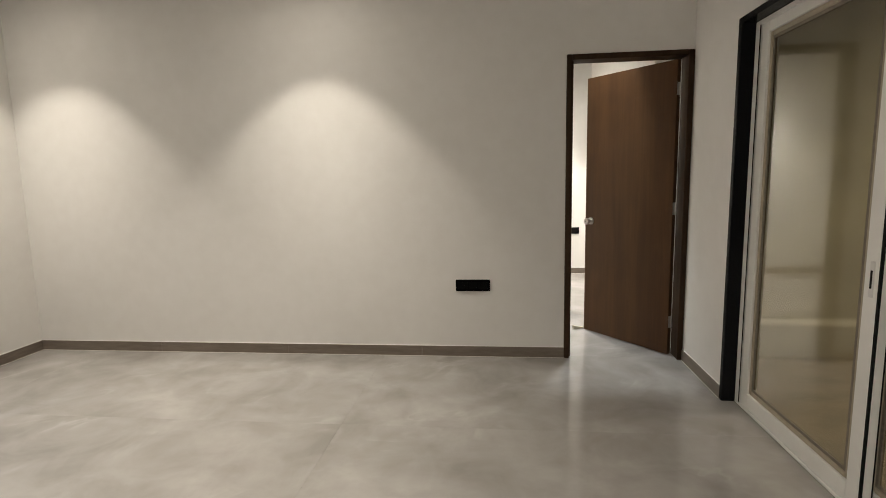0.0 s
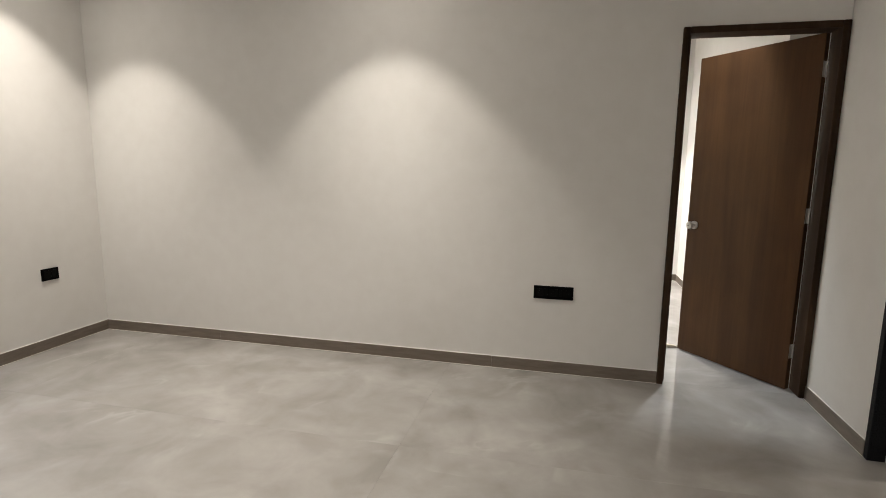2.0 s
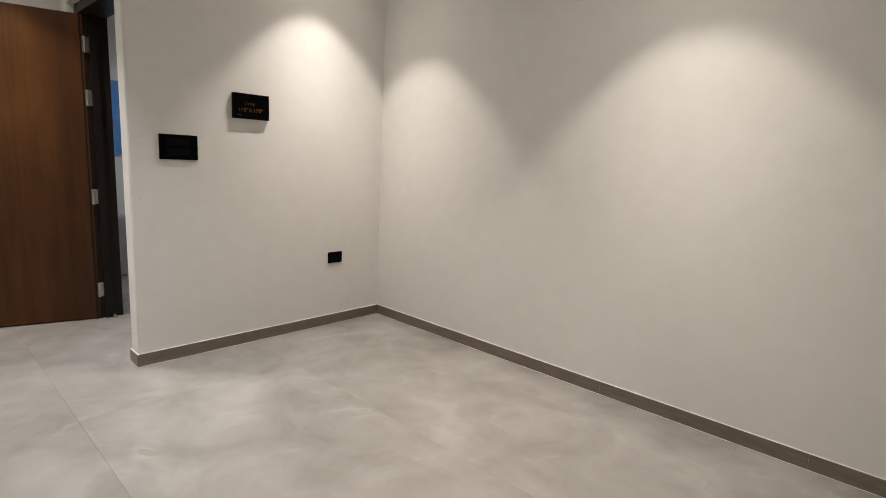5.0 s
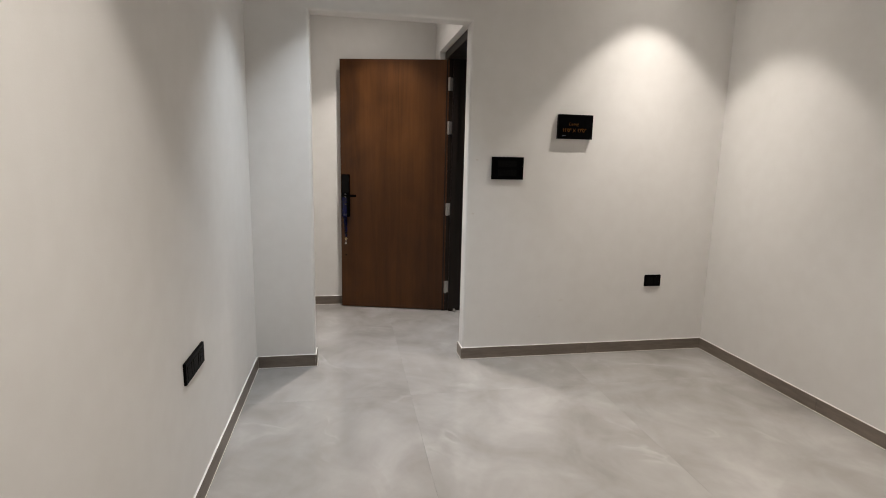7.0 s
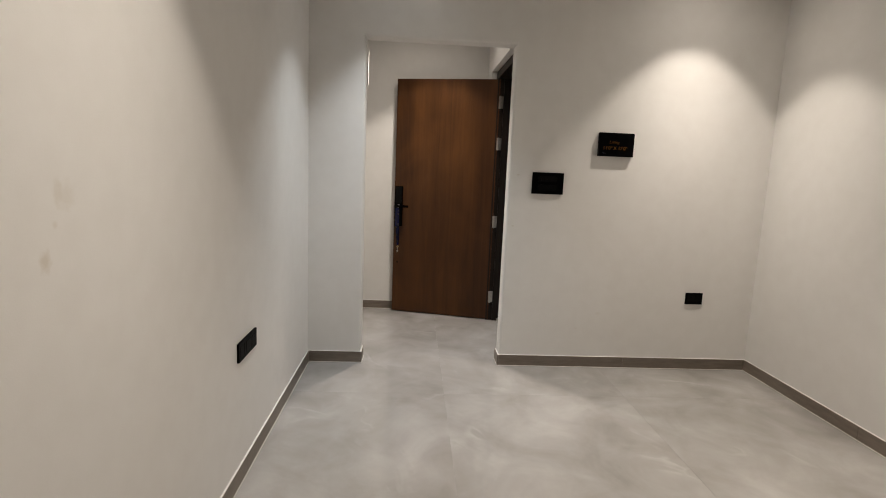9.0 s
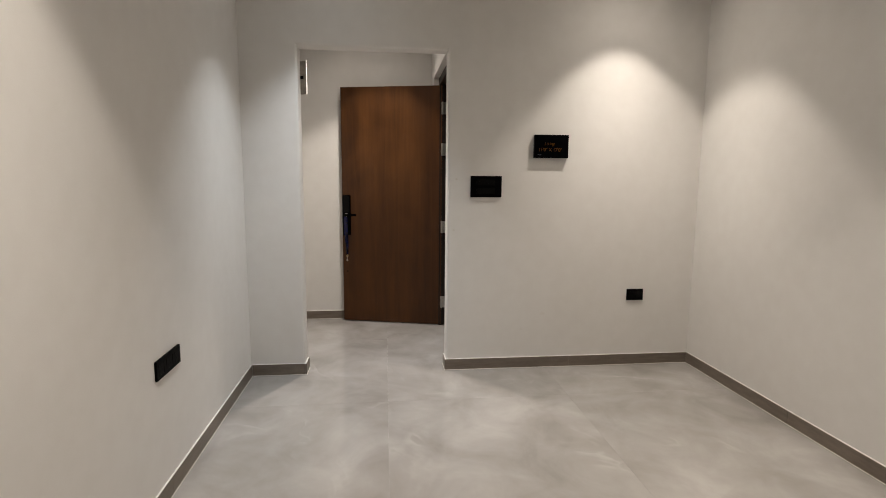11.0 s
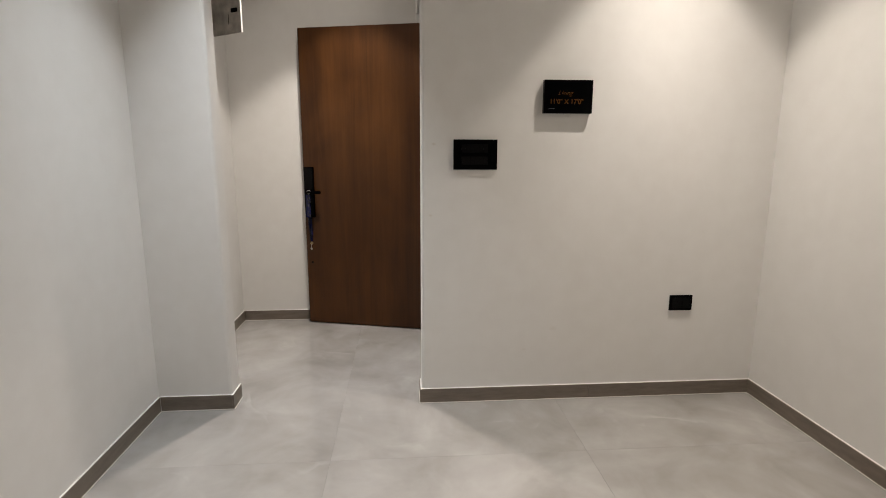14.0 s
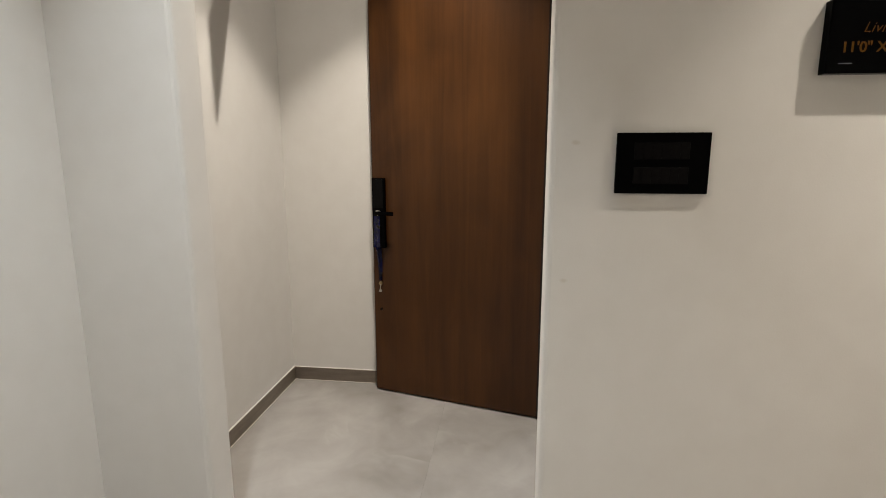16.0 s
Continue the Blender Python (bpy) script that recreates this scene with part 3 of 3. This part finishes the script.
def room_sign():
    t = thing("room_sign", "thick black acrylic room sign with gold lettering", "sign", pose(0.0, 2.1785, 1.6715, 0, 0, EAST_FACE))
    part("sign_board", box(-0.1265, 0.1265, -0.032, 0.0, -0.0845, 0.0815, bevel=0.003, seg=2), GLOSS_BLACK, t)
    lettering("room_name", "Living", 0.033, GOLD, t, pose(-0.018, -0.0324, 0.016, 90), 0.35, -0.0004)
    lettering("room_size", "11'0\" X 17'0\"", 0.033, GOLD, t, pose(-0.010, -0.0324, -0.027, 90), 0.0, 0.0006)
    part("small_print", box(-0.100, -0.070, -0.0326, -0.0321, -0.0635, -0.0610), PALE_PRINT, t)


room_sign()


def distribution_box():
    t = thing("distribution_box", "dusty metal distribution box with its door hanging open", "electrical box", pose(0, 0, 0))
    x0, x1, z0, z1, d = -1.068, -0.612, 2.127, 2.398, -0.10
    sheet = 0.0025
    part("back_panel", box(x0, x1, d, d + sheet, z0, z1), GALVANISED, t)
    part("side_panel", box(x0, x0 + sheet, d + sheet, 0.003, z0, z1), GALVANISED, t)
    part("side_panel", box(x1 - sheet, x1, d + sheet, 0.003, z0, z1), GALVANISED, t)
    part("bottom_panel", box(x0 + sheet, x1 - sheet, d + sheet, 0.003, z0, z0 + sheet), GALVANISED, t)
    part("top_panel", box(x0 + sheet, x1 - sheet, d + sheet, 0.003, z1 - sheet, z1), GALVANISED, t)
    part("mounting_rail", box(x0 + 0.03, x1 - 0.03, d + 0.012, d + 0.020, 2.245, 2.28), STEEL, t)
    for i in range(10):
        part("breaker", box(x0 + 0.055 + i * 0.034, x0 + 0.086 + i * 0.034, d + 0.0205, d + 0.08, 2.22, 2.305, bevel=0.003), MODULE_BLACK, t)
    door = part("door", box(0.0, 0.398, 0.0, 0.002, 0.0, z1 - z0, bevel=0.0006), GALVANISED, t, "dusty grey inside of the open box door")
    door.matrix_basis = pose(x0 + 0.002, 0.006, z0, 0, 0, 55)
    part("door_rim", box(0.3965, 0.3995, -0.009, 0.003, 0.0, z1 - z0), WHITE_METAL, door, "white painted door rim")
    part("door_rim", box(0.004, 0.396, -0.009, -0.0002, 0.0, 0.002), GALVANISED, door)
    part("latch", box(0.31, 0.365, -0.012, -0.0003, 0.125, 0.150, bevel=0.003), MATT_BLACK, door)
    part("smear", box(0.27, 0.275, -0.0010, -0.0002, 0.06, 0.13), MODULE_BLACK, door)
    part("hinge", rod(0.004, 0.03, 0.24, "z", (0.0, 0.0, 0), 10), GALVANISED, door)


distribution_box()

# things seen through the entrance doorway
# Matte stand-in for a luminous blue patch, with an added frame.
nb = thing("blue_panel", "blue panel standing in for a luminous patch in the lobby", "notice board", pose(-2.86, 2.25, 1.64))
part("panel", box(0.0, 0.012, -0.45, 0.45, -0.38, 0.38), LUMINOUS_BLUE, nb)
part("panel_frame", box(0.0, 0.02, -0.47, -0.4505, -0.40, 0.40), DARKWOOD, nb)
part("panel_frame", box(0.0, 0.02, 0.4505, 0.47, -0.40, 0.40), DARKWOOD, nb)
cab = thing("utility_cabinet", "low grey metal cabinet against the lobby wall", "cabinet", pose(-2.86, 2.25, 0.0))
part("body", box(0.0, 0.22, -0.35, 0.35, 0.0, 0.64, bevel=0.004), GREY_PANEL, cab)
part("door", box(0.2205, 0.236, -0.34, 0.34, 0.03, 0.62, bevel=0.003), GREY_PANEL, cab)


def downlight(x, y):
    t = thing("downlight", "round white recessed ceiling downlight", "downlight", pose(x, y, CEIL), "ceiling downlights")
    ring = bmesh.new()
    seg = 28
    loops = [[ring.verts.new((r * math.cos(2 * math.pi * i / seg), r * math.sin(2 * math.pi * i / seg), z)) for i in range(seg)]
             for r, z in ((0.052, 0.0), (0.050, -0.004), (0.040, -0.005), (0.036, -0.001))]
    for a, b in zip(loops, loops[1:]):
        for i in range(seg):
            j = (i + 1) % seg
            ring.faces.new((a[i], a[j], b[j], b[i]))
    part("trim_ring", ring, WHITE_METAL, t, soft=True)
    part("lens", rod(0.034, -0.003, -0.001, "z", (0, 0, 0), 24), GLOW, t)


# Dining and lobby fittings are made up along with their lamps.
for x, y, *rest in DOWNLIGHTS:
    downlight(x, y)


# ---- skirting pieces ----
def skirting(runs):
    base = tagged(part("baseboard", box(-0.004, -0.0035, 3.36, 3.361, 0.0, 0.05), SKIRT), "grey-brown tile skirting along the walls", "skirting", "", "structure")
    T, H = 0.010, 0.082
    for (ax, ay), (bx, by), (nx, ny) in runs:
        length = math.hypot(bx - ax, by - ay)
        n = max(1, round(length / 1.2))
        ux, uy = (bx - ax) / length, (by - ay) / length
        for i in range(n):
            s0, s1 = length * i / n + (0.0006 if i else 0), length * (i + 1) / n - 0.0006
            proud = T + random.uniform(-0.0008, 0.0008)
            c = [(ax + ux * s + nx * o, ay + uy * s + ny * o) for s, o in ((s0, 0), (s1, 0), (s1, proud), (s0, proud))]
            xs, ys = [p[0] for p in c], [p[1] for p in c]
            if i == 0:
                g = [(ax + ux * s + nx * o, ay + uy * s + ny * o) for s, o in ((0, 0), (length, 0.0125))]
                gx, gy = sorted(p[0] for p in g), sorted(p[1] for p in g)
                part("grout_line", box(gx[0], gx[1], gy[0], gy[1], 0.0004, 0.0030), WHITEWASH, base)
                # Pale strip stands in for light caught on the skirting's top edge.
                g = [(ax + ux * s + nx * o, ay + uy * s + ny * o) for s, o in ((0, 0), (length, 0.0075))]
                gx, gy = sorted(p[0] for p in g), sorted(p[1] for p in g)
                part("edge_highlight", box(gx[0], gx[1], gy[0], gy[1], H - 0.002, H + 0.0020, bevel=0.0008), PAINT, base)
            part("skirting_tile", box(min(xs), max(xs), min(ys), max(ys), 0.0012, H + random.uniform(-0.0008, 0.0008), bevel=0.0012), SKIRT, base)


skirting([
    ((0.0, 3.35), (4.312, 3.35), (0, -1)), ((0.0, 1.424), (0.0, 3.339), (1, 0)), ((0.0, 0.011), (0.0, 0.387), (1, 0)),
    ((0.0105, 0.0), (2.895, 0.0), (0, 1)), ((5.17, 2.664), (5.17, 3.334), (-1, 0)), ((-0.135, 0.387), (0.0095, 0.387), (0, 1)),
    ((-0.135, 1.424), (0.0095, 1.424), (0, -1)), ((-1.556, 0.0), (-0.10, 0.0), (0, 1)), ((-1.556, 0.011), (-1.556, 1.44), (1, 0)),
    ((2.895, -3.6), (2.895, -0.004), (1, 0)), ((2.906, -3.6), (5.17, -3.6), (0, 1)), ((5.17, -3.589), (5.17, -0.44), (-1, 0)),
    ((2.2, 6.80), (5.06, 6.80), (0, -1)), ((5.06, 3.9), (5.06, 6.789), (-1, 0)), ((-2.86, 1.62), (-2.86, 3.5), (1, 0)),
])


# ---- floor tiles ----
def floor_tiles():
    base = structure("floor", box(-3.0, 5.34, -3.75, 6.92, -0.16, -0.0022), GROUT, "polished grey marbled porcelain tile floor", "floor")
    TX, TY, J = 2.4, 1.2, 0.0005
    me_ob = part("floor_tile", box(J / 2 - TX / 2, TX / 2 - J / 2, J / 2 - TY / 2, TY / 2 - J / 2, -0.009, 0.0, bevel=0.0003), TILE, base)
    xs = [0.54 + TX * (i + 0.5) for i in range(-2, 2)]
    ys = [0.985 + TY * (j + 0.5) for j in range(-4, 5)]
    first = True
    for x in xs:
        for y in ys:
            if x < 1.0 and (y < -0.7 or y > 4.0):
                continue
            ob = me_ob if first else new("floor_tile", me_ob.data)
            first = False
            ob.parent = base
            ob.location = (x, y, random.uniform(-0.0001, 0.0001))


floor_tiles()
